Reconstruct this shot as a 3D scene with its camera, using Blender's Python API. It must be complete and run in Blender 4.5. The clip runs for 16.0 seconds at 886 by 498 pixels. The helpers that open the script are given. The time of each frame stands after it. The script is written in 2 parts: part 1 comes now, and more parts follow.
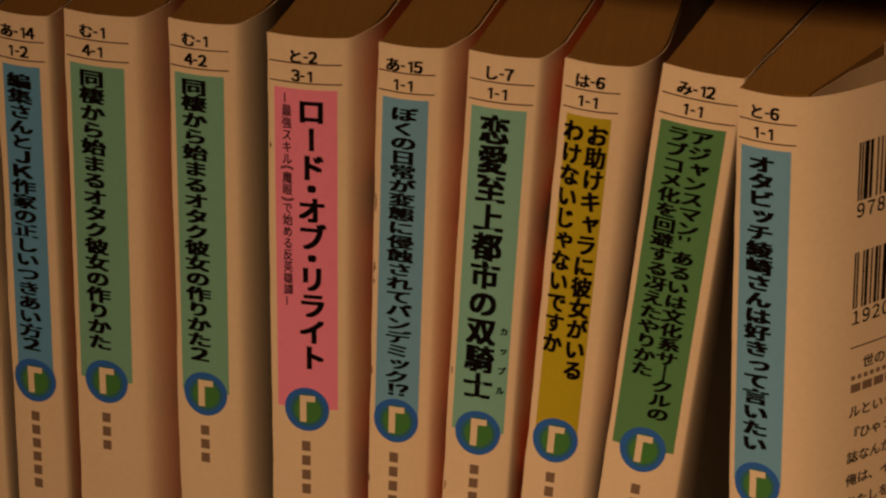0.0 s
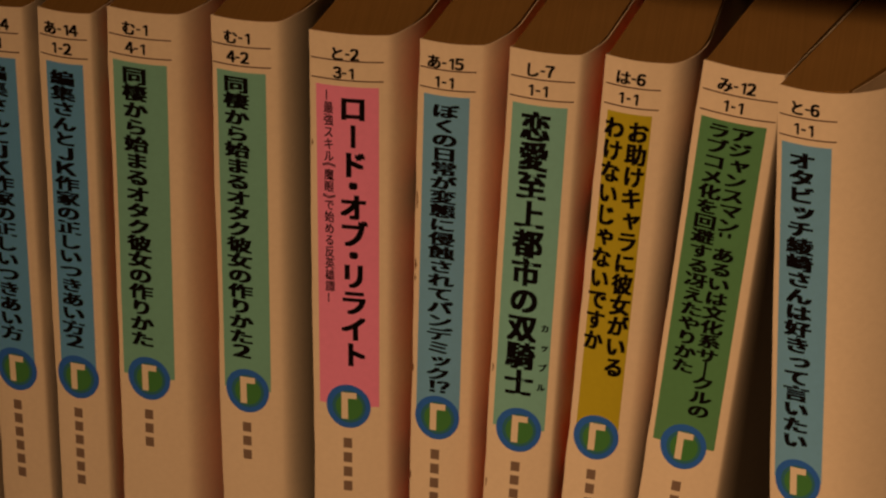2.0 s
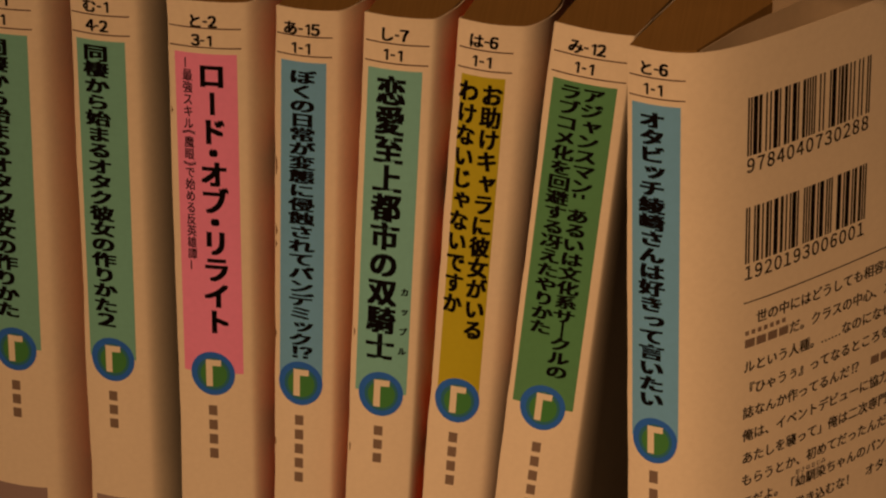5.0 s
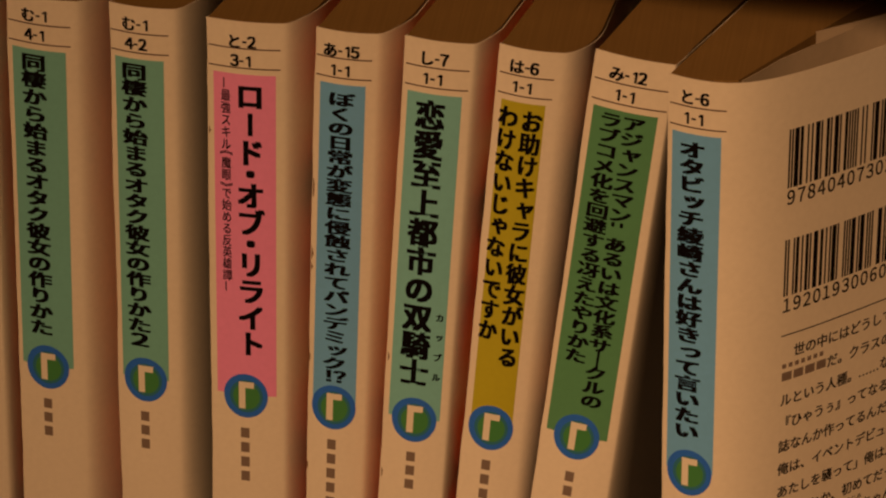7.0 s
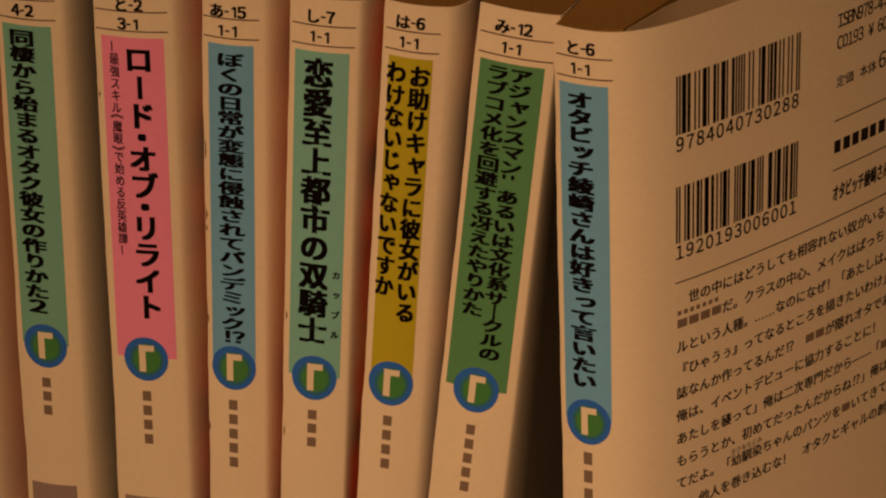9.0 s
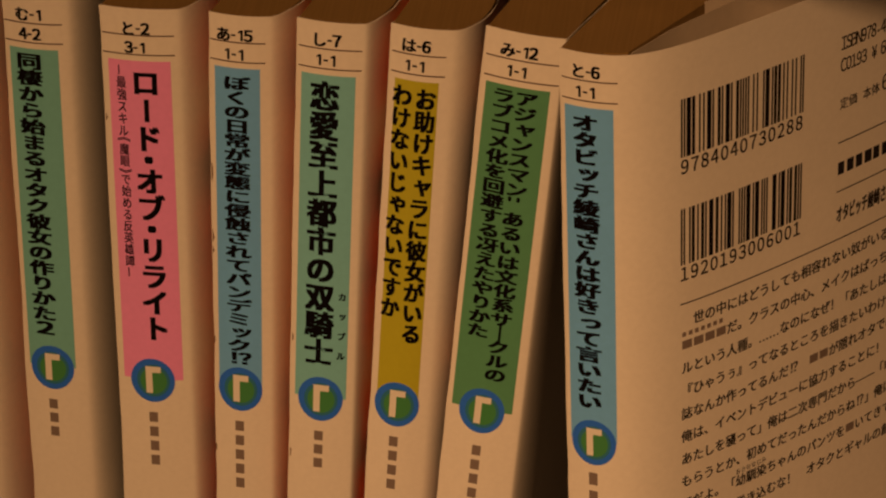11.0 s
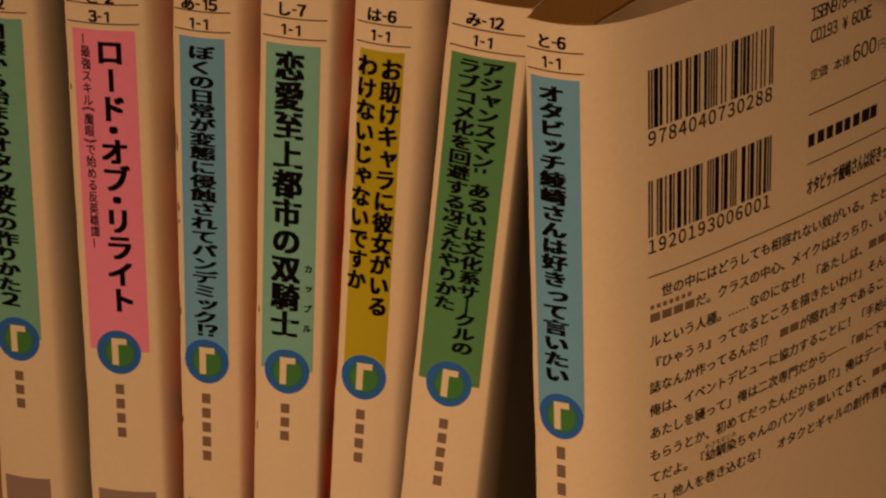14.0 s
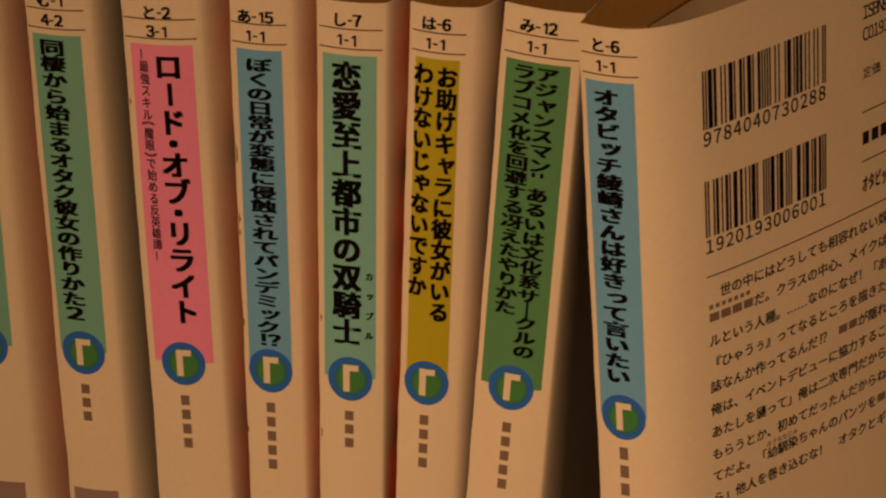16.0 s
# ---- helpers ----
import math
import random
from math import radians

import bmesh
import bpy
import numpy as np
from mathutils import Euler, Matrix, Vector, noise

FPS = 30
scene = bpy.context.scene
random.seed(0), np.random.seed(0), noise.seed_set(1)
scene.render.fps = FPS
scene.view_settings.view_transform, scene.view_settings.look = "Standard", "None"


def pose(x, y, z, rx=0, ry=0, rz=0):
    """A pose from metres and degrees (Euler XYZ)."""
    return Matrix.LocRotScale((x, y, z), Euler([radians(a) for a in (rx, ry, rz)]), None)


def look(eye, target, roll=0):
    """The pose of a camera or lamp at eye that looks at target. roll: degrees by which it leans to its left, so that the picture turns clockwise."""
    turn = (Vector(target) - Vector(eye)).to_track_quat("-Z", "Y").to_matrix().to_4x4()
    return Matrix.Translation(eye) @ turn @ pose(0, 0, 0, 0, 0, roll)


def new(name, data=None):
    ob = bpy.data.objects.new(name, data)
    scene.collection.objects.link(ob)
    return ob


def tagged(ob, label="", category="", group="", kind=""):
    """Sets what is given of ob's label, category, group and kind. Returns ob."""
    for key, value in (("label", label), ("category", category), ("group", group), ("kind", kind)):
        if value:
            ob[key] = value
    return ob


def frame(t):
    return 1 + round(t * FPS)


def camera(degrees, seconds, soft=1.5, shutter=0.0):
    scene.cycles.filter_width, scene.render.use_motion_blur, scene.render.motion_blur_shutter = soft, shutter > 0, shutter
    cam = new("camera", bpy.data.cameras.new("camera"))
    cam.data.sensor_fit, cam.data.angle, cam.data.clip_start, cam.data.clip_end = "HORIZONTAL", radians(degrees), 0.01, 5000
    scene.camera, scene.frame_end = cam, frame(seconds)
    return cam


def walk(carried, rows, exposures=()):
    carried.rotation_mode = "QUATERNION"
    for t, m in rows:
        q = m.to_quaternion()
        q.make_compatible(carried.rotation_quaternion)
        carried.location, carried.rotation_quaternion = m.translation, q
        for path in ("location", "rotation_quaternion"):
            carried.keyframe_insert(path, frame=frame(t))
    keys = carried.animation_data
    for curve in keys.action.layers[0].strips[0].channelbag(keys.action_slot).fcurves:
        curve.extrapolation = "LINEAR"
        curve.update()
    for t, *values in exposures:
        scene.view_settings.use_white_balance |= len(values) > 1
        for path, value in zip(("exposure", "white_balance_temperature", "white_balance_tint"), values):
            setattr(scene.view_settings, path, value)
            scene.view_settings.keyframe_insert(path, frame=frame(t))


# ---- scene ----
cam = camera(15.961, 16.0, soft=2.2, shutter=0.5)
PATH = [
    (0.0, 0.0991, -0.43622, 0.39332, 58.732, 2.446, 18.064),
    (0.5, 0.09688, -0.43718, 0.39194, 58.919, 2.277, 18.4),
    (1.0, 0.09725, -0.43716, 0.39345, 58.913, 2.375, 18.554),
    (1.5, 0.09882, -0.44002, 0.39299, 59.006, 2.467, 18.713),
    (2.0, 0.10075, -0.43825, 0.39202, 58.956, 2.824, 18.828),
    (2.5, 0.0995, -0.4388, 0.3927, 58.741, 3.091, 18.975),
    (3.0, 0.09678, -0.44141, 0.39042, 58.809, 2.895, 18.688),
    (3.5, 0.09694, -0.44267, 0.39103, 57.935, 2.979, 18.241),
    (4.0, 0.10583, -0.44762, 0.39038, 58.085, 3.023, 18.143),
    (4.5, 0.11344, -0.4466, 0.38743, 58.861, 2.663, 17.094),
    (7.0, 0.11285, -0.44199, 0.38498, 59.728, 1.939, 18.43),
    (7.5, 0.11136, -0.44122, 0.38581, 59.468, 1.972, 18.081),
    (8.0, 0.11218, -0.44253, 0.38516, 59.508, 1.87, 17.446),
    (8.5, 0.12012, -0.44119, 0.38359, 59.158, 2.265, 17.03),
    (9.0, 0.12082, -0.44029, 0.38452, 58.904, 2.86, 16.638),
    (11.5, 0.11915, -0.44206, 0.38761, 59.125, 2.912, 16.553),
    (12.0, 0.11629, -0.44036, 0.38508, 58.885, 2.608, 16.359),
    (12.5, 0.11218, -0.43984, 0.384, 58.726, 2.123, 15.957),
    (13.0, 0.11512, -0.44024, 0.38273, 58.436, 2.041, 15.726),
    (13.5, 0.11744, -0.43969, 0.38583, 58.456, 2.194, 15.882),
    (14.0, 0.12523, -0.43644, 0.3843, 58.659, 2.817, 16.732),
    (14.5, 0.12639, -0.43599, 0.38507, 58.601, 3.762, 16.751),
    (15.0, 0.12682, -0.4377, 0.38541, 58.578, 4.319, 16.919),
    (15.5, 0.12404, -0.4394, 0.38572, 58.724, 4.343, 17.201),
    (16.0, 0.12603, -0.44077, 0.38633, 58.831, 4.464, 16.918),
]
walk(cam, [(t, pose(x, y, z, rx, ry, rz)) for t, x, y, z, rx, ry, rz in PATH],
     exposures=[(0.0, -0.24), (3.2, -0.24), (4.5, -0.11), (7.0, -0.11), (9.0, -0.10), (12.0, -0.08), (13.2, -0.11), (16.0, -0.05)])

# ---- light: unseen warm key light in front of the shelf, added dim overhead fill ----
world = bpy.data.worlds.new("room_dark")
world.use_nodes = True
world.node_tree.nodes["Background"].inputs[0].default_value = (0.30, 0.16, 0.07, 1)
world.node_tree.nodes["Background"].inputs[1].default_value = 0.008
scene.world = world
# stands in for the room's main source, whose kind is not known
lamp = bpy.data.lights.new("desk_lamp_light", "AREA")
lamp.shape, lamp.size, lamp.spread = "DISK", 0.22, radians(24)
lamp.energy, lamp.color = 0.342, (1.0, 0.50, 0.217)
new("desk_lamp_light", lamp).matrix_world = look((-0.075, -1.15, 0.93), (0.018, 0.0, 0.02))
# added fill from overhead, to lift the ambient a little; no known lamp there
overhead_fill = bpy.data.lights.new("ceiling_lamp_light", "AREA")
overhead_fill.shape, overhead_fill.size, overhead_fill.energy, overhead_fill.color = "DISK", 0.5, 0.03, (1.0, 0.50, 0.217)
new("ceiling_lamp_light", overhead_fill).matrix_world = look((-0.3, -1.3, 1.57), (-0.3, -1.3, 0.0))


# ---- materials ----
def material(name, color, rough=0.5, spec=0.4, grain=0.0, grain_scale=300.0, stain=0.0, stain_scale=25.0,
             bump=0.0, stretch=(1, 1, 1), coat=0.0):
    m = bpy.data.materials.new(name)
    m.use_nodes = True
    nt = m.node_tree
    b = nt.nodes["Principled BSDF"]
    b.inputs["Roughness"].default_value = rough
    b.inputs["Specular IOR Level"].default_value = spec
    b.inputs["Coat Weight"].default_value = coat
    b.inputs["Coat Roughness"].default_value = 0.28
    tc = nt.nodes.new("ShaderNodeTexCoord")
    mp = nt.nodes.new("ShaderNodeMapping")
    mp.inputs["Scale"].default_value = stretch
    nt.links.new(tc.outputs["Object"], mp.inputs["Vector"])
    col = nt.nodes.new("ShaderNodeRGB")
    col.outputs[0].default_value = (*color, 1)
    last = col.outputs[0]
    fine = nt.nodes.new("ShaderNodeTexNoise")
    fine.inputs["Scale"].default_value = grain_scale
    fine.inputs["Detail"].default_value = 4
    nt.links.new(mp.outputs["Vector"], fine.inputs["Vector"])
    for amount, scale_value, node in ((grain, grain_scale, fine), (stain, stain_scale, None)):
        if amount <= 0:
            continue
        if node is None:
            node = nt.nodes.new("ShaderNodeTexNoise")
            node.inputs["Scale"].default_value = scale_value
            node.inputs["Detail"].default_value = 3
            nt.links.new(tc.outputs["Object"], node.inputs["Vector"])
        ramp = nt.nodes.new("ShaderNodeMapRange")
        ramp.inputs["From Min"].default_value, ramp.inputs["From Max"].default_value = 0.3, 0.7
        ramp.inputs["To Min"].default_value, ramp.inputs["To Max"].default_value = 1 - amount, 1.0
        nt.links.new(node.outputs["Fac"], ramp.inputs["Value"])
        mix = nt.nodes.new("ShaderNodeVectorMath")
        mix.operation = "SCALE"
        nt.links.new(last, mix.inputs[0])
        nt.links.new(ramp.outputs[0], mix.inputs["Scale"])
        last = mix.outputs[0]
    nt.links.new(last, b.inputs["Base Color"])
    if bump > 0:
        bp = nt.nodes.new("ShaderNodeBump")
        bp.inputs["Strength"].default_value = bump
        bp.inputs["Distance"].default_value = 0.0002
        nt.links.new(fine.outputs["Fac"], bp.inputs["Height"])
        nt.links.new(bp.outputs["Normal"], b.inputs["Normal"])
    return m


JACKET = material("jacket_paper", (0.885, 0.845, 0.735), 0.42, 0.45, grain=0.05, grain_scale=900, stain=0.05, stain_scale=30, bump=0.06, coat=0.25)
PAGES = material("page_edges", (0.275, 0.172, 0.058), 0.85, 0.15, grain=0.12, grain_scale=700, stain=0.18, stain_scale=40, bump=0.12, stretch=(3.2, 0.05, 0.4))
LEAF = material("page_paper", (0.50, 0.43, 0.33), 0.8, 0.2, grain=0.06, grain_scale=600, stain=0.05)
INK = material("black_ink", (0.006, 0.005, 0.006), 0.55, 0.05, grain=0.2, grain_scale=1500)
SOFT_INK = material("text_ink", (0.018, 0.015, 0.014), 0.55, 0.15)
SCUFF = material("scuffed_paper", (0.24, 0.14, 0.08), 0.8, 0.2, grain=0.4, grain_scale=900)
NAME_INK = material("name_ink", (0.22, 0.175, 0.15), 0.55, 0.3)
RULE_INK = material("rule_ink", (0.10, 0.055, 0.04), 0.55, 0.3)
BLOCK = material("price_block_print", (0.33, 0.27, 0.29), 0.42, 0.4, grain=0.05, grain_scale=900, coat=0.2)
EMBLEM_BLUE = material("emblem_blue", (0.036, 0.185, 0.85), 0.42, 0.4, grain=0.08, grain_scale=1200, coat=0.2)
EMBLEM_GREEN = material("emblem_green", (0.07, 0.28, 0.09), 0.42, 0.4, coat=0.2)
EMBLEM_TEAL = material("emblem_teal", (0.04, 0.20, 0.32), 0.42, 0.4, coat=0.2)
EMBLEM_WHITE = material("emblem_white", (0.84, 0.82, 0.72), 0.42, 0.4, coat=0.2)
BAND = {
    "blue": material("band_blue", (0.14, 0.46, 1.0), 0.42, 0.4, grain=0.05, grain_scale=900, stain=0.05, coat=0.25),
    "sky": material("band_sky_blue", (0.188, 0.52, 1.0), 0.42, 0.4, grain=0.05, grain_scale=900, stain=0.05, coat=0.25),
    "sage": material("band_sage_green", (0.21, 0.56, 0.53), 0.42, 0.4, grain=0.05, grain_scale=900, stain=0.05, coat=0.25),
    "mint": material("band_mint_green", (0.235, 0.61, 0.65), 0.42, 0.4, grain=0.05, grain_scale=900, stain=0.05, coat=0.25),
    "green": material("band_green", (0.115, 0.345, 0.18), 0.42, 0.4, grain=0.05, grain_scale=900, stain=0.05, coat=0.25),
    "pink": material("band_pink", (0.96, 0.35, 0.70), 0.42, 0.4, grain=0.05, grain_scale=900, stain=0.05, coat=0.25),
    "yellow": material("band_yellow", (0.52, 0.50, 0.032), 0.42, 0.4, grain=0.05, grain_scale=900, stain=0.05, coat=0.25),
}
ART = {
    "orange": material("art_orange", (0.95, 0.19, 0.015), 0.4, 0.4, stain=0.4, stain_scale=40),
    "violet": material("art_violet", (0.16, 0.11, 0.20), 0.4, 0.4, stain=0.4, stain_scale=40),
    "dark": material("art_dark", (0.03, 0.024, 0.022), 0.4, 0.4, stain=0.4, stain_scale=40),
    "white": material("art_white", (0.7, 0.62, 0.52), 0.4, 0.4, stain=0.2, stain_scale=40),
}


def art_print(name, stops, size):
    """A printed picture: soft patches of a few colours."""
    m = material(name, (0.5, 0.5, 0.5), 0.4, 0.4)
    nt = m.node_tree
    patch = nt.nodes.new("ShaderNodeTexNoise")
    patch.inputs["Scale"].default_value, patch.inputs["Detail"].default_value = size, 2
    tc = nt.nodes.new("ShaderNodeTexCoord")
    nt.links.new(tc.outputs["Object"], patch.inputs["Vector"])
    ramp = nt.nodes.new("ShaderNodeValToRGB")
    while len(ramp.color_ramp.elements) < len(stops):
        ramp.color_ramp.elements.new(0.5)
    for e, (place, color) in zip(ramp.color_ramp.elements, stops):
        e.position, e.color = place, (*color, 1)
    nt.links.new(patch.outputs["Fac"], ramp.inputs["Fac"])
    nt.links.new(ramp.outputs["Color"], nt.nodes["Principled BSDF"].inputs["Base Color"])
    return m


ART["sunset"] = art_print("art_sunset", ((0.34, (0.10, 0.12, 0.10)), (0.44, (0.95, 0.12, 0.03)), (0.54, (0.95, 0.30, 0.10)), (0.64, (0.9, 0.62, 0.42))), 45)
ART["warm"] = art_print("art_warm", ((0.34, (0.5, 0.07, 0.02)), (0.44, (0.95, 0.20, 0.03)), (0.54, (0.95, 0.42, 0.15)), (0.64, (0.95, 0.18, 0.02))), 38)
ART["dusk"] = art_print("art_dusk", ((0.36, (0.05, 0.035, 0.05)), (0.50, (0.30, 0.13, 0.13)), (0.62, (0.75, 0.36, 0.18))), 42)
WOOD = material("shelf_wood", (0.16, 0.085, 0.04), 0.5, 0.35, grain=0.4, grain_scale=60, stain=0.25, stain_scale=6, bump=0.2, stretch=(0.08, 1, 1))
LAMINATE = material("shelf_laminate", (0.70, 0.64, 0.54), 0.45, 0.35, grain=0.10, grain_scale=60, stain=0.08, stain_scale=6, bump=0.08, stretch=(0.08, 1, 1))
PLASTER = material("wall_plaster", (0.72, 0.68, 0.60), 0.9, 0.2, grain=0.06, grain_scale=200, stain=0.05, stain_scale=3)
BOARDS = material("floor_boards", (0.27, 0.16, 0.08), 0.5, 0.3, grain=0.3, grain_scale=40, stain=0.2, stain_scale=4, stretch=(0.1, 1, 1))

MM = 0.001


# ---- mesh helpers ----
def mesh_object(name, verts, faces, mat, parent=None, label="", smooth=False):
    me = bpy.data.meshes.new(name)
    me.from_pydata([tuple(v) for v in verts], [], faces)
    me.materials.append(mat)
    if smooth:
        me.shade_smooth()
    me.update()
    ob = new(name, me)
    if parent is not None:
        ob.parent = parent
    if label:
        tagged(ob, label)
    return ob


def box(name, lo, hi, mat, parent=None, bevel=0.0, label=""):
    bm = bmesh.new()
    bmesh.ops.create_cube(bm, size=1)
    for v in bm.verts:
        v.co = Vector([lo[i] if v.co[i] < 0 else hi[i] for i in range(3)])
    if bevel:
        bmesh.ops.bevel(bm, geom=bm.edges[:], offset=bevel, segments=2, affect="EDGES")
    me = bpy.data.meshes.new(name)
    bm.to_mesh(me)
    bm.free()
    me.materials.append(mat)
    ob = new(name, me)
    if parent is not None:
        ob.parent = parent
    if label:
        tagged(ob, label)
    return ob


# ---- lettering: outlines of the built-in font, laid on a surface ----
GLYPHS = {}


def glyph(ch):
    """Points and faces of one character in an em square, centred on (0, 0)."""
    key = ch
    if key not in GLYPHS:
        cu = bpy.data.curves.new("glyph", "FONT")
        cu.body, cu.resolution_u = ch, 3
        ob = new("glyph", cu)
        bpy.context.view_layer.update()
        me = bpy.data.meshes.new_from_object(ob.evaluated_get(bpy.context.evaluated_depsgraph_get()))
        pts = [(v.co.x, v.co.y) for v in me.vertices]
        faces = [tuple(p.vertices) for p in me.polygons]
        bpy.data.objects.remove(ob)
        bpy.data.curves.remove(cu)
        bpy.data.meshes.remove(me)
        GLYPHS[key] = (pts, faces)
    return GLYPHS[key]


class Ink:
    """A flat print gathered in (u, z) millimetres, to be laid on a surface."""

    def __init__(self):
        self.pts, self.faces = [], []

    def add(self, pts, faces):
        n = len(self.pts)
        self.pts += pts
        self.faces += [tuple(i + n for i in f) for f in faces]

    def rect(self, u0, z0, u1, z1, step=0.5):
        n = max(1, int(abs(u1 - u0) / step))
        pts = [(u0 + (u1 - u0) * i / n, z) for i in range(n + 1) for z in (z0, z1)]
        self.add(pts, [(2 * i, 2 * i + 2, 2 * i + 3, 2 * i + 1) for i in range(n)])

    def disc(self, u, z, ru, rz, rings=6, n=40):
        pts = [(u, z)]
        for r in range(1, rings + 1):
            pts += [(u + ru * r / rings * math.cos(2 * math.pi * i / n), z + rz * r / rings * math.sin(2 * math.pi * i / n)) for i in range(n)]
        faces = [(0, 1 + i, 1 + (i + 1) % n) for i in range(n)]
        for r in range(rings - 1):
            a, b = 1 + r * n, 1 + (r + 1) * n
            faces += [(a + i, b + i, b + (i + 1) % n, a + (i + 1) % n) for i in range(n)]
        self.add(pts, faces)

    def char(self, ch, u, z, w, h, weight=0.0, turn=False, shift=(0, 0), size=1.0, latin=False):
        if latin and (ch.isalnum() or ch in "!?") and ch.isascii():
            ch = chr(ord(ch) + 0xFEE0)
        pts, faces = glyph(ch)
        if not pts:
            return
        if latin:
            xs = [p[0] for p in pts]
            cx, cy = (min(xs) + max(xs)) / 2, 0.355
        else:
            cx, cy = 0.5, 0.38
        # a bold stroke is the outline printed a little to each side
        steps = ((0, 0),) if weight <= 0 else ((-1, -0.6), (1, -0.6), (-1, 0.6), (1, 0.6), (0, 0))
        for k, (dx, dy) in enumerate(steps):
            out = []
            for x, y in pts:
                x, y = (x - cx) * size + shift[0] + dx * weight, (y - cy) * size + shift[1] + dy * weight
                if turn:
                    x, y = y, -x
                out.append((u + x * w, z + y * h, 0.004 * k))
            self.add(out, faces)

    def column(self, text, u, top, bottom, w, weight=0.02, fill=1.02):
        """Upright Japanese setting, from top to bottom."""
        share = [0.55 if ch in "・《》" else 1.0 for ch in text]
        unit = (top - bottom) / sum(share)
        z = top
        for ch, part_of in zip(text, share):
            z -= unit * part_of / 2
            h = unit * fill
            if ch == "\u203c":
                self.char("!", u - w * 0.2, z, w, h * 1.1, weight, latin=True)
                self.char("?", u + w * 0.22, z, w, h * 1.1, weight, latin=True)
            elif ch in "《》":
                self.char(ch, u, z + (0.24 if ch == "《" else -0.24) * h, h, w, weight, turn=True)
            elif ch in "ー—：…":
                self.char(ch, u, z, h, w, weight, turn=True)
            elif ch in "ッャュョっゃゅょぁぃぅ":
                self.char(ch, u, z, w, h, weight, shift=(0.10, 0.08))
            elif ch.isascii():
                self.char(ch, u, z, w * 1.2, h * 1.08, weight, latin=True)
            else:
                self.char(ch, u, z, w, h, weight)
            z -= unit * part_of / 2

    def line(self, text, u, z, w, h, weight=0.0, latin_pitch=0.62):
        """Level setting, from left to right; u is the left end, z the middle. A block mark becomes a plain bar."""
        for ch in text:
            if ch == "\u25ae":
                PLAIN.append((u + w * 0.08, z - h * 0.32, u + w * 0.92, z + h * 0.32))
                u += w
            elif ch == "\u203c":
                self.char("!", u + w * 0.3, z, w, h, weight, latin=True)
                self.char("?", u + w * 0.65, z, w, h, weight, latin=True)
                u += w
            elif ch.isascii():
                if ch != " ":
                    self.char(ch, u + w * latin_pitch / 2, z, w, h, weight, latin=True)
                u += w * latin_pitch
            else:
                self.char(ch, u + w / 2, z, w, h, weight)
                u += w

    def lay(self, name, surface, lift, mat, parent, label=""):
        verts = [surface(q[0], q[1], lift + (q[2] if len(q) > 2 else 0.0)) for q in self.pts]
        return mesh_object(name, verts, self.faces, mat, parent, label)


PLAIN = []      # bars for writing that is not set out


def ean13(digits):
    """The black modules of a thirteen-digit bar code, as (start, width) pairs."""
    left = "0001101 0011001 0010011 0111101 0100011 0110001 0101111 0111011 0110111 0001011".split()
    parity = "LLLLLL LLGLGG LLGGLG LLGGGL LGLLGG LGGLLG LGGGLL LGLGLG LGLGGL LGGLGL".split()
    flip = str.maketrans("01", "10")
    bits = "101"
    for d, p in zip(digits[1:7], parity[int(digits[0])]):
        code = left[int(d)]
        bits += code if p == "L" else code.translate(flip)[::-1]
    bits += "01010"
    for d in digits[7:]:
        bits += left[int(d)].translate(flip)
    bits += "101"
    runs, i = [], 0
    while i < len(bits):
        j = i
        while j < len(bits) and bits[j] == bits[i]:
            j += 1
        if bits[i] == "1":
            runs.append((i, j - i))
        i = j
    return runs


# ---- the books ----
HIGH = 149.8      # jacket height
DEEP = 105.0      # from spine to fore-edge


class Outline:
    """The plan of a jacket in millimetres: along the spine (u from -half to half) and on round the back cover."""

    def __init__(self, points):
        self.p = [Vector(q) for q in points]
        self.s = [0.0]
        for a, b in zip(self.p, self.p[1:]):
            self.s.append(self.s[-1] + (b - a).length)

    def at(self, s):
        s = min(max(s, 0.0), self.s[-1])
        k = int(np.searchsorted(self.s, s, side="right")) - 1
        k = min(max(k, 0), len(self.p) - 2)
        f = (s - self.s[k]) / (self.s[k + 1] - self.s[k])
        t0 = (self.p[k + 1] - self.p[k]).normalized()
        return self.p[k].lerp(self.p[k + 1], f), Vector((t0.y, -t0.x))


def spine_points(width, bulge, turn=0.0, step=0.45):
    """A rounded spine; turn: how far its left edge sits back and its right edge comes forward."""
    n = max(8, int(width / step))
    return [(width * (i / n - 0.5), bulge * (2 * i / n - 1) ** 2 - turn * (2 * i / n - 1)) for i in range(n + 1)]


def back_closed(width, bulge, turn, reach, fall, yaw):
    """The back cover of a shut book: a soft round corner, then straight to the fore-edge."""
    pts = spine_points(width, bulge, turn)
    x0, y0 = pts[-1]
    lean_in = math.tan(radians(yaw))
    round_part = max(reach - lean_in * fall, 0.8)
    for i in range(1, 15):
        a = math.pi / 2 * i / 14
        dy = fall * (1 - math.cos(a))
        pts.append((x0 + round_part * math.sin(a) ** 0.9 + lean_in * dy, y0 + dy))
    x1, y1 = pts[-1]
    for depth in (12, 40, DEEP - y1):
        pts.append((x1 + depth * lean_in, y1 + depth))
    return pts


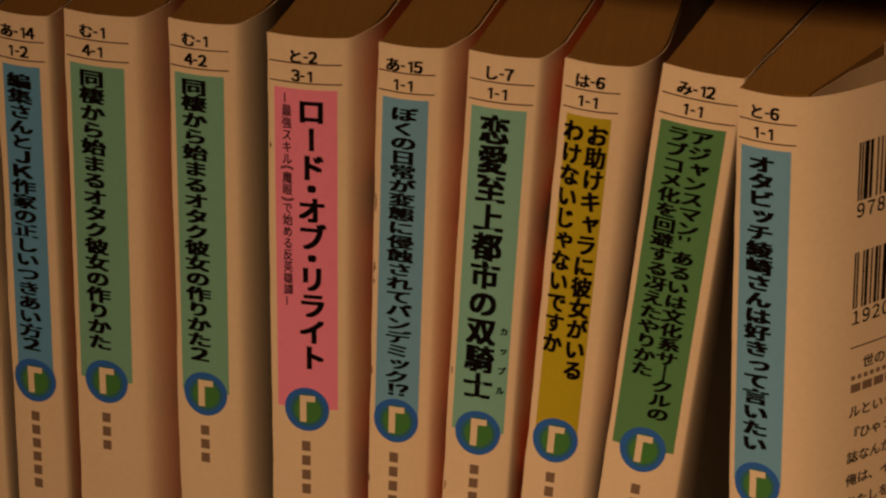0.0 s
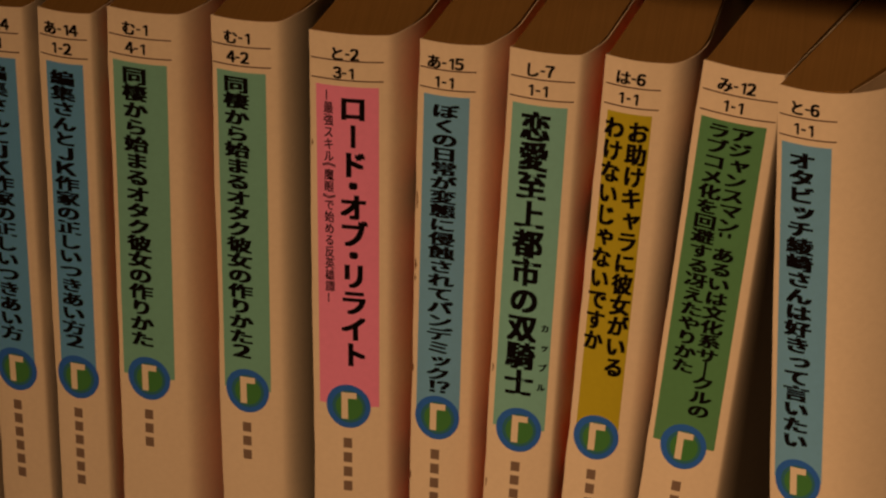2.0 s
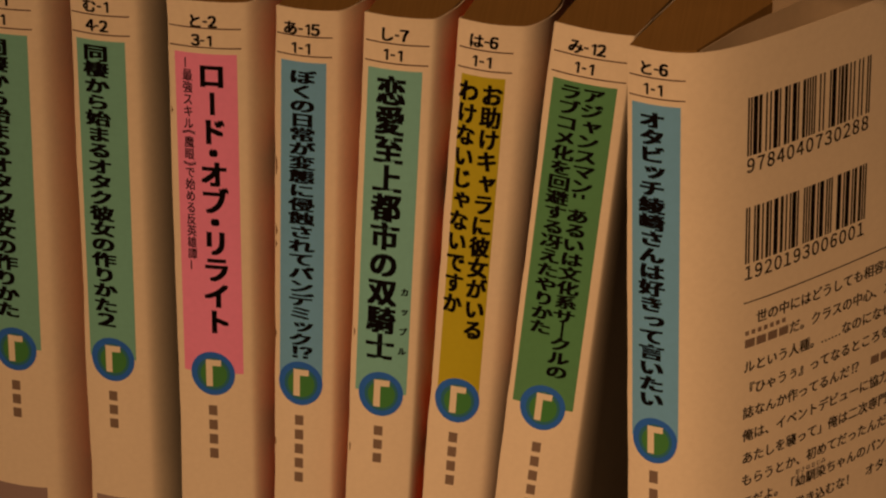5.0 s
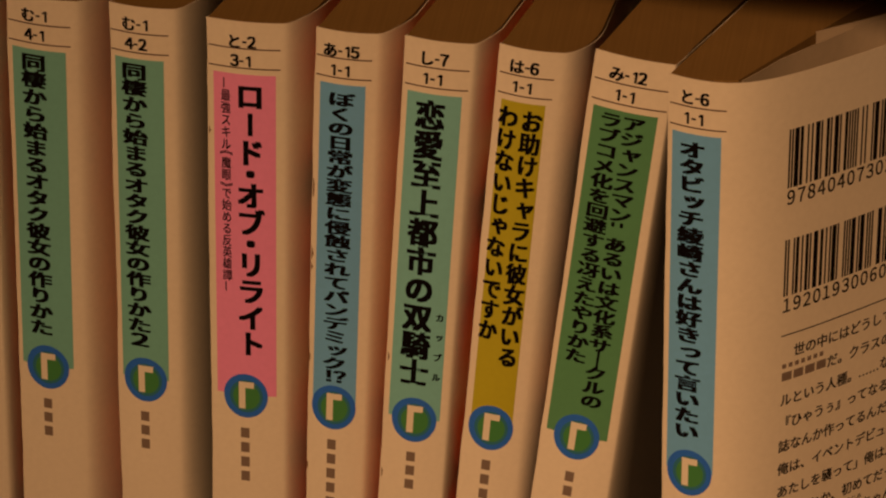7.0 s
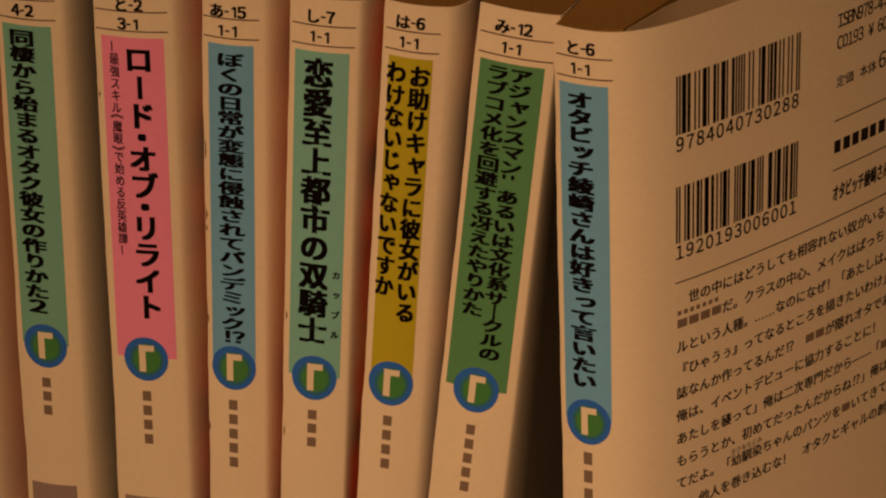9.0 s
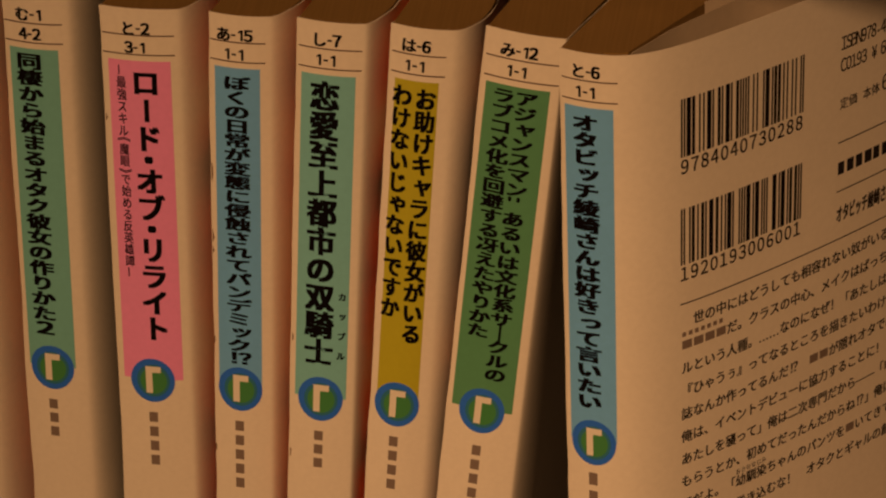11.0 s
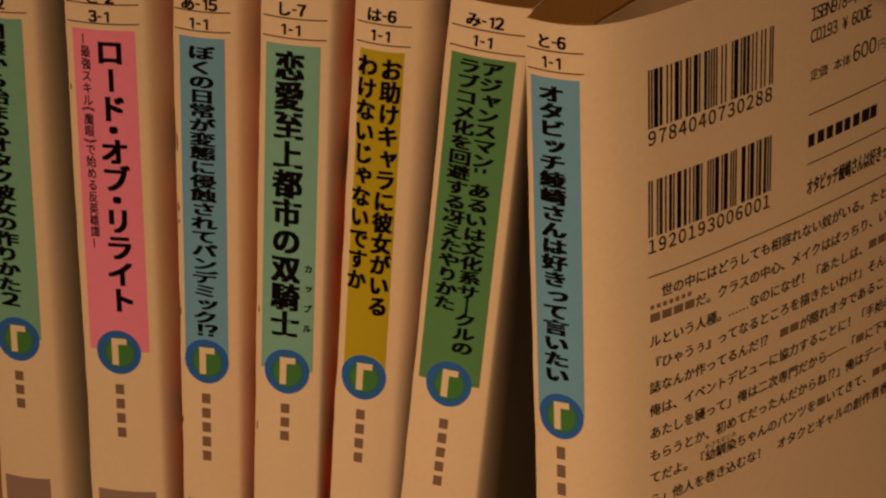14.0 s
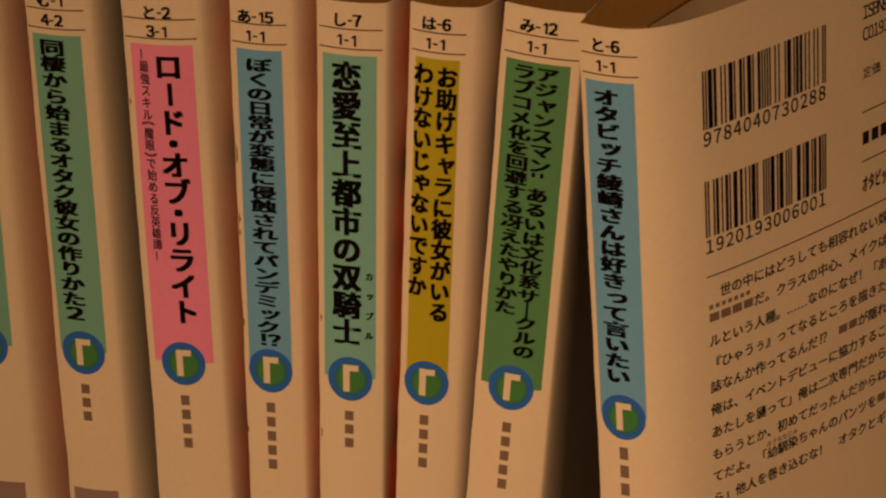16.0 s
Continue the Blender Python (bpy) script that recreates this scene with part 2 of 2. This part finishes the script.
def back_open(width, bulge, turn, angle, soft, run):
    """The back cover of a book that springs open: a soft round corner, then a slightly bowed sheet."""
    pts = [q for q in spine_points(width, bulge, turn) if q[0] < 1.9]
    x, y = pts[-1]
    a0 = math.atan2(pts[-1][1] - pts[-2][1], pts[-1][0] - pts[-2][0])
    steps = 72
    for i in range(steps):
        r = run * ((i + 0.5) / steps) ** 1.5
        a = a0 + (radians(angle) - a0) * (1 - math.exp(-(r / soft) ** 1.3)) + radians(0.08 * r + 0.0008 * r * r)
        d = run * (((i + 1) / steps) ** 1.5 - (i / steps) ** 1.5)
        x, y = x + d * math.cos(a), y + d * math.sin(a)
        pts.append((x, y))
    return pts


def sheet(name, pts, z0, z1, thick, mat, parent, label="", slip=(), wear=()):
    """An upright sheet of paper that follows a plan line, with thickness on its inner side; slip: how far each point's top
    sits low; wear: how far each point strays sideways along a rubbed, wavy edge."""
    line = [Vector(q) for q in pts]
    inner = []
    for i, q in enumerate(line):
        t0 = (line[min(i + 1, len(line) - 1)] - line[max(i - 1, 0)]).normalized()
        inner.append(q + Vector((-t0.y, t0.x)) * thick)
    n = len(line)
    ring = line + inner[::-1]
    low = list(slip) or [0.0] * n
    low += low[::-1]
    stray = list(wear) or [0.0] * n
    stray += stray[::-1]
    rows = 60 if wear else 1
    seed = random.uniform(0, 50)
    verts = []
    for k in range(rows + 1):
        f = k / rows
        wave = noise.noise(Vector((seed, f * 6.0, 0.0))) + 0.55 * noise.noise(Vector((seed, f * 21.0, 3.0)))
        for q, d, w in zip(ring, low, stray):
            verts.append(((q.x + w * wave) * MM, q.y * MM, (z0 + (z1 - d - z0) * f) * MM))
    m = len(ring)
    faces = [(k * m + i, k * m + (i + 1) % m, (k + 1) * m + (i + 1) % m, (k + 1) * m + i) for k in range(rows) for i in range(m)]
    up = rows * m
    for i in range(n - 1):
        j = m - 1 - i
        faces.append((up + i, up + i + 1, up + j - 1, up + j))
        faces.append((i + 1, i, j, j - 1))
    ob = mesh_object(name, verts, faces, mat, parent, label)
    ob.data.shade_smooth()
    ob.data.set_sharp_from_angle(angle=radians(40))
    return ob


def page_block(plan, low, high, parent):
    verts = [(x * MM, y * MM, z * MM) for z in (low, high) for x, y in plan]
    n = len(plan)
    faces = [(i, (i + 1) % n, n + (i + 1) % n, n + i) for i in range(n)] + [tuple(range(n, 2 * n)), tuple(range(n - 1, -1, -1))]
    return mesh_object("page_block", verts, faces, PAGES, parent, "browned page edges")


def book(x, y, yaw, lean, width, label, band="", code=(), titles=(), author=None, art="orange", gap=3.0, fall=7.0,
         opened=False, emblem_shift=-0.25, emblem_drop=0.0, band_edges=None, z0=0.0, bulge=0.7, fan=0.0, splay=0.0, turn=0.45, front_turn=0.0, code_drop=0.0):
    """One paperback in a glossy paper jacket, standing on the shelf at its spine's foot."""
    b = tagged(new("paperback_book"), label, "book", "paperbacks on the shelf")
    rise = width / 2 * abs(math.sin(radians(lean)))
    b.matrix_world = pose(x * MM, y * MM, rise * MM, 0, lean, yaw)
    dz = z0 - rise
    pts = back_open(width, bulge, turn, 40.0, 7.5, 90) if opened else back_closed(width, bulge, turn, gap, fall, yaw + splay)
    out = Outline(pts)
    half = out.s[len(spine_points(width, bulge)) // 2]

    def surface(u, z, lift):
        q, nrm = out.at(u + half)
        q = q + nrm * lift
        return (q.x * MM, q.y * MM, (z + dz) * MM)

    left = pts[0]
    front_dir = 79.0 - yaw if opened else 90.0 - yaw - front_turn
    fx, fy = math.cos(radians(front_dir)), math.sin(radians(front_dir))
    front = [(left[0] + fx * DEEP * k, left[1] + fy * DEEP * k) for k in (1.0, 0.7, 0.4, 0.2, 0.1, 0.06, 0.03, 0.012)]
    top = HIGH + dz
    slip = [1.5 * min(max((q[1] - 0.8) / 6, 0.0), 1.0) for q in front]
    slip += [0.0 if opened else 0.8 * min(max((q[1] - 3.5) / 8, 0.0), 1.0) for q in pts]
    wear = [0.0] * (len(front) - 1) + [0.2] + [0.2 * max(0.0, 1 - (q[0] - left[0]) / 0.9) for q in pts]
    jacket = sheet("jacket", front + pts, 0.0, top, 0.16, JACKET, b, "cream white glossy paper jacket", slip, wear)
    # front art, on the side towards the neighbour
    nx, ny = -fy, fx
    off = 0.06
    art_pts = [(q[0] + nx * off, q[1] + ny * off) for q in front[:-1] + [(left[0] + fx * 0.35, left[1] + fy * 0.35)]]
    verts = [(q[0] * MM, q[1] * MM, z * MM) for z in (0.5, top - 2.1) for q in art_pts]
    n = len(art_pts)
    mesh_object("front_cover_print", verts, [(i, i + 1, n + i + 1, n + i) for i in range(n - 1)], ART[art], jacket, "printed front cover")
    # pages
    inset = 0.3
    spine = [(px, py + inset + (0.7 if opened and px > 2 else 0.0)) for px, py in spine_points(width - 0.8, bulge, turn)]
    if opened:
        a = radians(67.5 - yaw)
        spine.append((spine[-1][0] + 1.7, spine[-1][1] + 0.5))
        plan = spine + [(spine[-1][0] + math.cos(a) * 98, spine[-1][1] + math.sin(a) * 98)]
        plan += [(spine[0][0] + fx * 100, spine[0][1] + fy * 100)]
    else:
        side = [(px - 0.22, py + 0.15) for px, py in pts[len(spine_points(width, bulge)) + 2:-1]]
        plan = spine + side + [(side[-1][0] + (DEEP - 3 - side[-1][1]) * math.tan(radians(yaw + splay)), DEEP - 3), (left[0] + 0.5 + fx * (DEEP - 3), fy * (DEEP - 3))]
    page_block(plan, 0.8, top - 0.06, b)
    if fan:
        # the back cover stands off further at the top than at the foot
        for ob in [o for o in b.children if o.name.startswith(("jacket", "page_block"))]:
            for v in ob.data.vertices:
                k = min(max((v.co.x / MM - width / 2) / gap, 0.0), 1.0)
                v.co.x += fan * k * (v.co.z / MM - 75) / 72 * MM
    if not band:
        return b, surface
    # prints on the spine
    ink = Ink()
    e0, e1 = band_edges
    circle_z = 73.7 - emblem_drop
    ink.rect(e0, circle_z + 0.2, e1, 139.75)
    ink.lay("title_band", surface, 0.03, BAND[band], jacket)
    for z in (144.7, 140.95):
        ink = Ink()
        ink.rect(-width / 2 + 0.12, z - 0.13, width / 2 - 0.35, z + 0.13)
        ink.lay("label_rule", surface, 0.04, RULE_INK, jacket)
    for text, z in zip(code, (146.4 - code_drop, 142.6 - code_drop * 0.7)):
        kana = [c for c in text if not c.isascii()]
        total = len(kana) * 2.5 + (len(text) - len(kana)) * 1.28
        u = (e0 + e1) / 2 - 0.4 - total / 2
        for ch in text:
            ink = Ink()
            if ch == "-":
                ink.rect(u + 0.15, z - 0.2, u + 0.92, z + 0.16)
                u += 1.12
            elif ch.isascii():
                if ch == "1":
                    # a plain upright stroke with a small flag
                    ink.rect(u + 0.66, z - 1.04, u + 1.08, z + 1.04)
                    ink.add([(u + 0.66, z + 1.04), (u + 0.24, z + 0.72), (u + 0.24, z + 0.42), (u + 0.66, z + 0.56)], [(0, 1, 2, 3)])
                else:
                    ink.char(ch, u + 0.66, z, 2.5, 2.9, 0.05, latin=True)
                u += 1.32
            else:
                ink.char(ch, u + 1.25, z, 2.7, 2.85, 0.042)
                u += 2.5
            ink.lay("label_character", surface, 0.08, INK, jacket)
    ink = Ink()
    for text, u, z1, low_end, w, weight, *fill in titles:
        ink.column(text, u, z1, low_end, w, weight, *fill)
    ink.lay("title_lettering", surface, 0.10, INK, jacket)
    c = emblem_shift
    disc = Ink()
    disc.disc(c, circle_z, 4.1, 4.75)
    disc.lay("emblem", surface, 0.05, EMBLEM_BLUE, jacket, "round blue printed emblem")
    disc = Ink()
    disc.disc(c + 0.1, circle_z - 0.05, 3.05, 3.5)
    disc.lay("emblem_ring", surface, 0.06, EMBLEM_TEAL, jacket, "blue-green ring")
    disc = Ink()
    disc.disc(c + 0.15, circle_z - 0.1, 2.5, 2.85)
    disc.lay("emblem_centre", surface, 0.07, EMBLEM_GREEN, jacket, "green centre")
    mark = Ink()
    mark.rect(c - 1.25, circle_z - 2.75, c - 0.05, circle_z + 3.05, 0.25)
    mark.rect(c - 0.05, circle_z + 1.75, c + 1.55, circle_z + 3.05, 0.25)
    mark.lay("emblem_mark", surface, 0.10, EMBLEM_WHITE, jacket, "white hooked bar shape")
    # the writer's name is kept as plain bars
    count, low = author
    pitch = (67.2 - low) / count
    for i in range(count):
        z = 67.2 - pitch * (i + 0.5)
        bar = Ink()
        bar.rect(c - 0.95, z - pitch * 0.34, c + 0.65, z + pitch * 0.34)
        bar.lay("author_bar", surface, 0.05, NAME_INK, jacket)
    ink = Ink()
    ink.rect(e0, 8.0, e1, 42.6)
    ink.lay("price_block", surface, 0.03, BLOCK, jacket, "grey-brown printed block")
    return b, surface


def nicks(surface, jacket, edge, places):
    """Small scuffs along a jacket's edge, where the coloured front shows."""
    for z, size in places:
        scuff = Ink()
        ring = [(edge + random.uniform(0.12, 0.42) * (1 - abs(k - 4) / 5), z + size * (k - 4) / 4) for k in range(9)]
        scuff.add([(edge, z - size), *ring, (edge, z + size)], [tuple(range(11))])
        scuff.lay("edge_scuff", surface, 0.06, SCUFF, jacket, "dark scuff on the edge")


def foot(x, y, yaw, c0):
    return x + c0 * math.cos(radians(yaw)), y + c0 * math.sin(radians(yaw))


SERIES = "cream-jacketed paperback with "
fx0, fy0 = foot(-147.17, -2.34, 6.9, -5.94)
book(-165.5, -2.4, 7.0, 3.7, 9.5, "cream-jacketed paperback at the end of the row", art="white", gap=2.2, fall=8.0)
book(fx0, fy0, 6.9, 3.74, 9.3, SERIES + "a steel blue title band", "blue", ("あ-14", "1-1"),
     [("編集さんとJK作家の正しいつきあい方", -0.5, 138.3, 80.1, 4.56, 0.048)], (6, 48.6), "violet", 2.7, 8.0, fan=0.4, band_edges=(-3.6, 3.5), z0=0.03)
bx, by = foot(-139.52, -2.2, 8.8, -1.8)
book(bx, by, 8.8, 4.1, 9.3, SERIES + "a steel blue title band, second volume", "blue", ("あ-14", "1-2"),
     [("編集さんとJK作家の正しいつきあい方2", -0.5, 138.3, 80.1, 4.56, 0.048)], (6, 48.8), "violet", 2.7, 8.0, fan=0.1, band_edges=(-3.5, 3.4), z0=-0.24)
bx, by = foot(-125.72, 0.3, 9.4, -2.4)
book(bx, by, 9.4, 4.2, 11.9, SERIES + "a sage green title band", "sage", ("む-1", "4-1"),
     [("同棲から始まるオタク彼女の作りかた", -1.2, 138.9, 80.6, 4.6, 0.052)], (3, 57.9), "warm", 7.2, 14.0, fan=-0.6, band_edges=(-5.2, 4.7), z0=0.09)
bx, by = foot(-104.6, 0.33, 10.3, -3.2)
book(bx, by, 10.3, 3.7, 10.9, SERIES + "a sage green title band, second volume", "sage", ("む-1", "4-2"),
     [("同棲から始まるオタク彼女の作りかた2", -1.1, 138.9, 80.6, 4.6, 0.052)], (3, 58.0), "warm", 6.5, 13.0, fan=-0.4, band_edges=(-4.6, 4.2), z0=0.75)
bx, by = foot(-88.07, 2.29, 11.7, -0.68)
worn, worn_face = book(bx, by, 11.7, 3.4, 13.1, SERIES + "a bright pink title band", "pink", ("と-2", "3-1"),
     [("ロード・オブ・リライト", 0.9, 138.4, 82.3, 5.0, 0.05), ("—最強スキル《魔眼》で始める反英雄譚—", -3.4, 139.0, 95.5, 1.8, 0.02)],
     (4, 54.4), "dark", 5.3, 11.0, fan=1.0, band_edges=(-5.6, 5.4), z0=-1.07, turn=0.3, code_drop=0.4)
nicks(worn_face, worn.children[0], -6.55, ((128.0, 0.7),))
bx, by = foot(-70.99, 2.87, 12.0, -1.86)
worn, worn_face = book(bx, by, 12.0, 4.3, 10.2, SERIES + "a dusty blue title band and nicked edge", "sky", ("あ-15", "1-1"),
     [("ぼくの日常が変態に侵蝕されてパンデミック\u203c", -0.3, 138.3, 79.0, 4.66, 0.048)], (5, 51.3), "sunset", 4.8, 10.0, fan=1.2, band_edges=(-4.2, 3.8), z0=-0.98, code_drop=0.3)
nicks(worn_face, worn.children[0], -5.1, ((118.5, 1.9), (105.3, 1.4), (102.5, 0.8), (83.5, 0.9), (60.0, 0.9)))
bx, by = foot(-55.2, 1.45, 12.2, -3.29)
worn, worn_face = book(bx, by, 12.2, 5.3, 11.4, SERIES + "a mint green title band", "mint", ("し-7", "1-1"),
     [("恋愛至上都市の双騎士", -0.8, 138.6, 80.9, 5.2, 0.048), ("カップル", 3.2, 97.8, 81.2, 1.5, 0.05, 0.42)],
     (3, 58.2), "warm", 3.3, 8.0, fan=1.2, band_edges=(-5.0, 4.4), z0=0.17)
nicks(worn_face, worn.children[0], -5.7, ((86.0, 0.9), (61.0, 1.0)))
bx, by = foot(-43.19, 3.07, 10.9, -2.74)
book(bx, by, 10.9, 6.3, 9.8, SERIES + "a mustard yellow title band", "yellow", ("は-6", "1-1"),
     [("お助けキャラに彼女がいる", 1.55, 138.6, 87.0, 3.6, 0.05), ("わけないじゃないですか", -2.5, 138.8, 91.9, 3.5, 0.05)],
     (4, 54.6), "sunset", 5.8, 12.0, fan=1.1, splay=-5.5, band_edges=(-4.0, 3.6), z0=-0.2)
bx, by = foot(-26.92, 0.63, 10.8, -4.45)
book(bx, by, 10.8, 7.9, 13.2, SERIES + "a leaf green title band, leaning on its neighbour", "green", ("み-12", "1-1"),
     [("アジャンスマン：あるいは文化系サークルの", 1.2, 139.2, 80.8, 3.95, 0.048), ("ラブコメ化を回避する冴えたやりかた", -2.7, 139.2, 89.4, 3.95, 0.048)],
     (5, 51.6), "dusk", 3.7, 7.0, splay=9.0, fan=-1.0, front_turn=5.0, emblem_shift=-0.45, emblem_drop=-0.5, band_edges=(-6.0, 5.0), z0=2.08, turn=0.75)
bx, by = foot(0, 0, 8.5, -1.22)
last, cover = book(bx, by, 8.5, 0.75, 10.2, "cream-jacketed paperback with blue title band and back cover sprung open", "sky", ("と-6", "1-1"),
                   [("オタビッチ綾崎さんは好きって言いたい", -0.85, 138.5, 80.0, 4.6, 0.058)], (3, 55.5), "dark", opened=True, emblem_drop=0.7, band_edges=(-4.5, 4.0), turn=1.15)

# ---- prints on the open back cover ----
jacket = [o for o in last.children if o.name.startswith("jacket")][0]
LIFT = 1.2         # of all the prints
EDGE = 15.85       # from the spine's middle to the left end of the bar codes
for digits, z in (("9784040730288", 138.5), ("1920193006001", 117.5)):
    for start, run in ean13(digits):
        bar = Ink()
        bar.rect(EDGE + start * 0.276 - 0.035, z + LIFT - 11.05, EDGE + (start + run) * 0.276 + 0.035, z + LIFT, 2.0)
        bar.lay("code_bar", cover, 0.03, INK, jacket)
    for i, ch in enumerate(digits):
        nums = Ink()
        nums.char(ch, EDGE + 0.75 + i * 2.05, z + LIFT - 12.95, 2.7, 3.6, 0.022, latin=True)
        nums.lay("code_number", cover, 0.03, INK, jacket)
text = Ink()
text.line("ISBN978-4-", EDGE + 34.8, 137.5 + LIFT, 2.15, 3.4, 0.02, 0.55)
text.line("C0193 ¥600E", EDGE + 34.8, 133.3 + LIFT, 2.15, 3.4, 0.02, 0.575)
text.line("定価", EDGE + 34.8, 125.8 + LIFT, 2.1, 2.4, 0.012)
text.line("本体", EDGE + 40.3, 125.8 + LIFT, 2.1, 2.4, 0.012)
text.char("：", EDGE + 39.1, 125.8 + LIFT, 2.1, 2.4)
text.line("600", EDGE + 44.9, 126.3 + LIFT, 3.2, 4.2, 0.012, 0.62)
text.line("円＋▮", EDGE + 51.1, 125.8 + LIFT, 2.1, 2.4, 0.0)
text.line("オタビッチ綾崎さんは好きって言いたい", EDGE + 34.7, 103.7 + LIFT, 1.55, 3.6, 0.045)
text.lay("price_lettering", cover, 0.03, SOFT_INK, jacket)
for u0, z in ((-0.1, 98.6), (34.7, 118.2), (34.7, 108.4)):
    rule = Ink()
    rule.rect(EDGE + u0, z + LIFT - 0.12, EDGE + 68, z + LIFT + 0.14)
    rule.lay("thin_rule", cover, 0.03, SOFT_INK, jacket)
for i, wide in enumerate((1.75, 1.9, 1.85, 2.05, 1.75, 1.9, 2.3, 1.9)):
    # the maker's word, letter by letter, as plain bars
    maker = Ink()
    maker.rect(EDGE + 34.8 + 2.16 * i, 111.75 + LIFT, EDGE + 34.8 + 2.16 * i + wide * 0.86, 114.25 + LIFT)
    maker.lay("maker_bar", cover, 0.03, SOFT_INK, jacket)
blurb = Ink()
LINES = ("　世の中にはどうしても相容れない奴がいる。たとえば",
         "▮▮▮▮だ。クラスの中心、メイクはばっちり、いか",
         "ルという人種。……なのになぜ！「あたしは、▮▮▮",
         "『ひゃうぅ』ってなるところを描きたいわけ」そんな",
         "誌なんか作ってるんだ\u203c　▮▮が隠れオタであること",
         "俺は、イベントデビューに協力することに！「手始め",
         "あたしを襲って」俺は二次専門だから——「▮に下▮",
         "もらうとか、初めてだったんだからね\u203c」俺はデート",
         "てだよ。「幼馴染ちゃんのパンツを▮いてきて、▮▮",
         "ら」他人を巻き込むな！　オタクとギャルの創作青春")
for k, words in enumerate(LINES):
    blurb.line(words, EDGE + 0.1, 95.0 + LIFT - 4.8 * k, 2.41, 2.7, 0.026)
# small reading aids over two of the words
for i, ch in enumerate("おさななじみ"):
    blurb.char(ch, EDGE + 12.7 + 1.2 * i, 95.0 + LIFT - 4.8 * 8 + 2.1, 1.1, 1.25, 0.02)
blurb.lay("blurb_lettering", cover, 0.03, SOFT_INK, jacket)
for i in range(7):
    PLAIN.append((EDGE + 0.3 + 1.3 * i, 95.0 + LIFT - 4.8 + 1.7, EDGE + 1.1 + 1.3 * i, 95.0 + LIFT - 4.8 + 2.6))
for u0, z0, u1, z1 in PLAIN:
    bar = Ink()
    bar.rect(u0, z0, u1, z1)
    bar.lay("blurb_bar", cover, 0.03, NAME_INK, jacket)
# the last leaf, sprung a little away from the block
c, s = math.cos(radians(-8.5)), math.sin(radians(-8.5))
leaf = [(6.95, 1.15), (10.0, 5.7)]
for i in range(2, 19):
    y = 3.6 + 3.8 * i
    x = max(6.1 + 0.62 * 3.8 * i, y - 6.6)
    leaf.append((x * c - y * s, x * s + y * c))
sheet("last_leaf", leaf, 0.8, 149.5, 0.12, LEAF, last, "pale loose last leaf")
# the folded-in flap of the sprung jacket, standing off the last page
c, s = math.cos(radians(-8.5)), math.sin(radians(-8.5))
flap = []
for i in range(8):
    x, y = 14.5 + 7.4 * i, 21.9 + 7.4 * i
    flap.append((x * c - y * s, x * s + y * c))
sheet("jacket_flap", flap, 0.5, 149.9, 0.25, LEAF, last, "folded-in jacket flap")

# ---- the bookcase ----
case = tagged(new("bookcase"), "cream laminate bookcase with a brown lower board holding the paperbacks", "bookcase")
# lower board and back panel are unseen; brown keeps bounced light out of the gaps
box("shelf_board", (-0.62, -0.045, -0.020), (0.42, 0.235, 0.0), WOOD, case, 0.0015)
box("upper_board", (-0.62, -0.005, 0.1716), (0.42, 0.235, 0.1916), LAMINATE, case, 0.0015)
box("back_panel", (-0.62, 0.236, -0.74), (0.42, 0.244, 0.90), WOOD, case)
box("side_panel", (-0.642, -0.047, -0.76), (-0.6205, 0.245, 0.90), LAMINATE, case, 0.0015)
box("side_panel", (0.4205, -0.047, -0.76), (0.442, 0.245, 0.90), LAMINATE, case, 0.0015)

# ---- the plain room round it ----
def structure(name, lo, hi, mat, label):
    tagged(box(name, lo, hi, mat), label, name.split("_")[0], kind="structure")


structure("floor", (-2.0, -2.6, -0.86), (2.0, 0.40, -0.761), BOARDS, "brown wooden floor of the room")
structure("ceiling", (-2.0, -2.6, 1.60), (2.0, 0.40, 1.70), PLASTER, "pale plain plaster ceiling")
structure("wall_north", (-2.0, 0.26, -0.76), (2.0, 0.40, 1.598), PLASTER, "pale plaster wall behind the bookcase")
structure("wall_south", (-2.0, -2.6, -0.76), (2.0, -2.5, 1.598), PLASTER, "pale plaster wall")
structure("wall_west", (-2.1, -2.6, -0.76), (-2.002, 0.40, 1.598), PLASTER, "pale plaster wall")
structure("wall_east", (2.002, -2.6, -0.76), (2.1, 0.40, 1.598), PLASTER, "pale plaster wall")
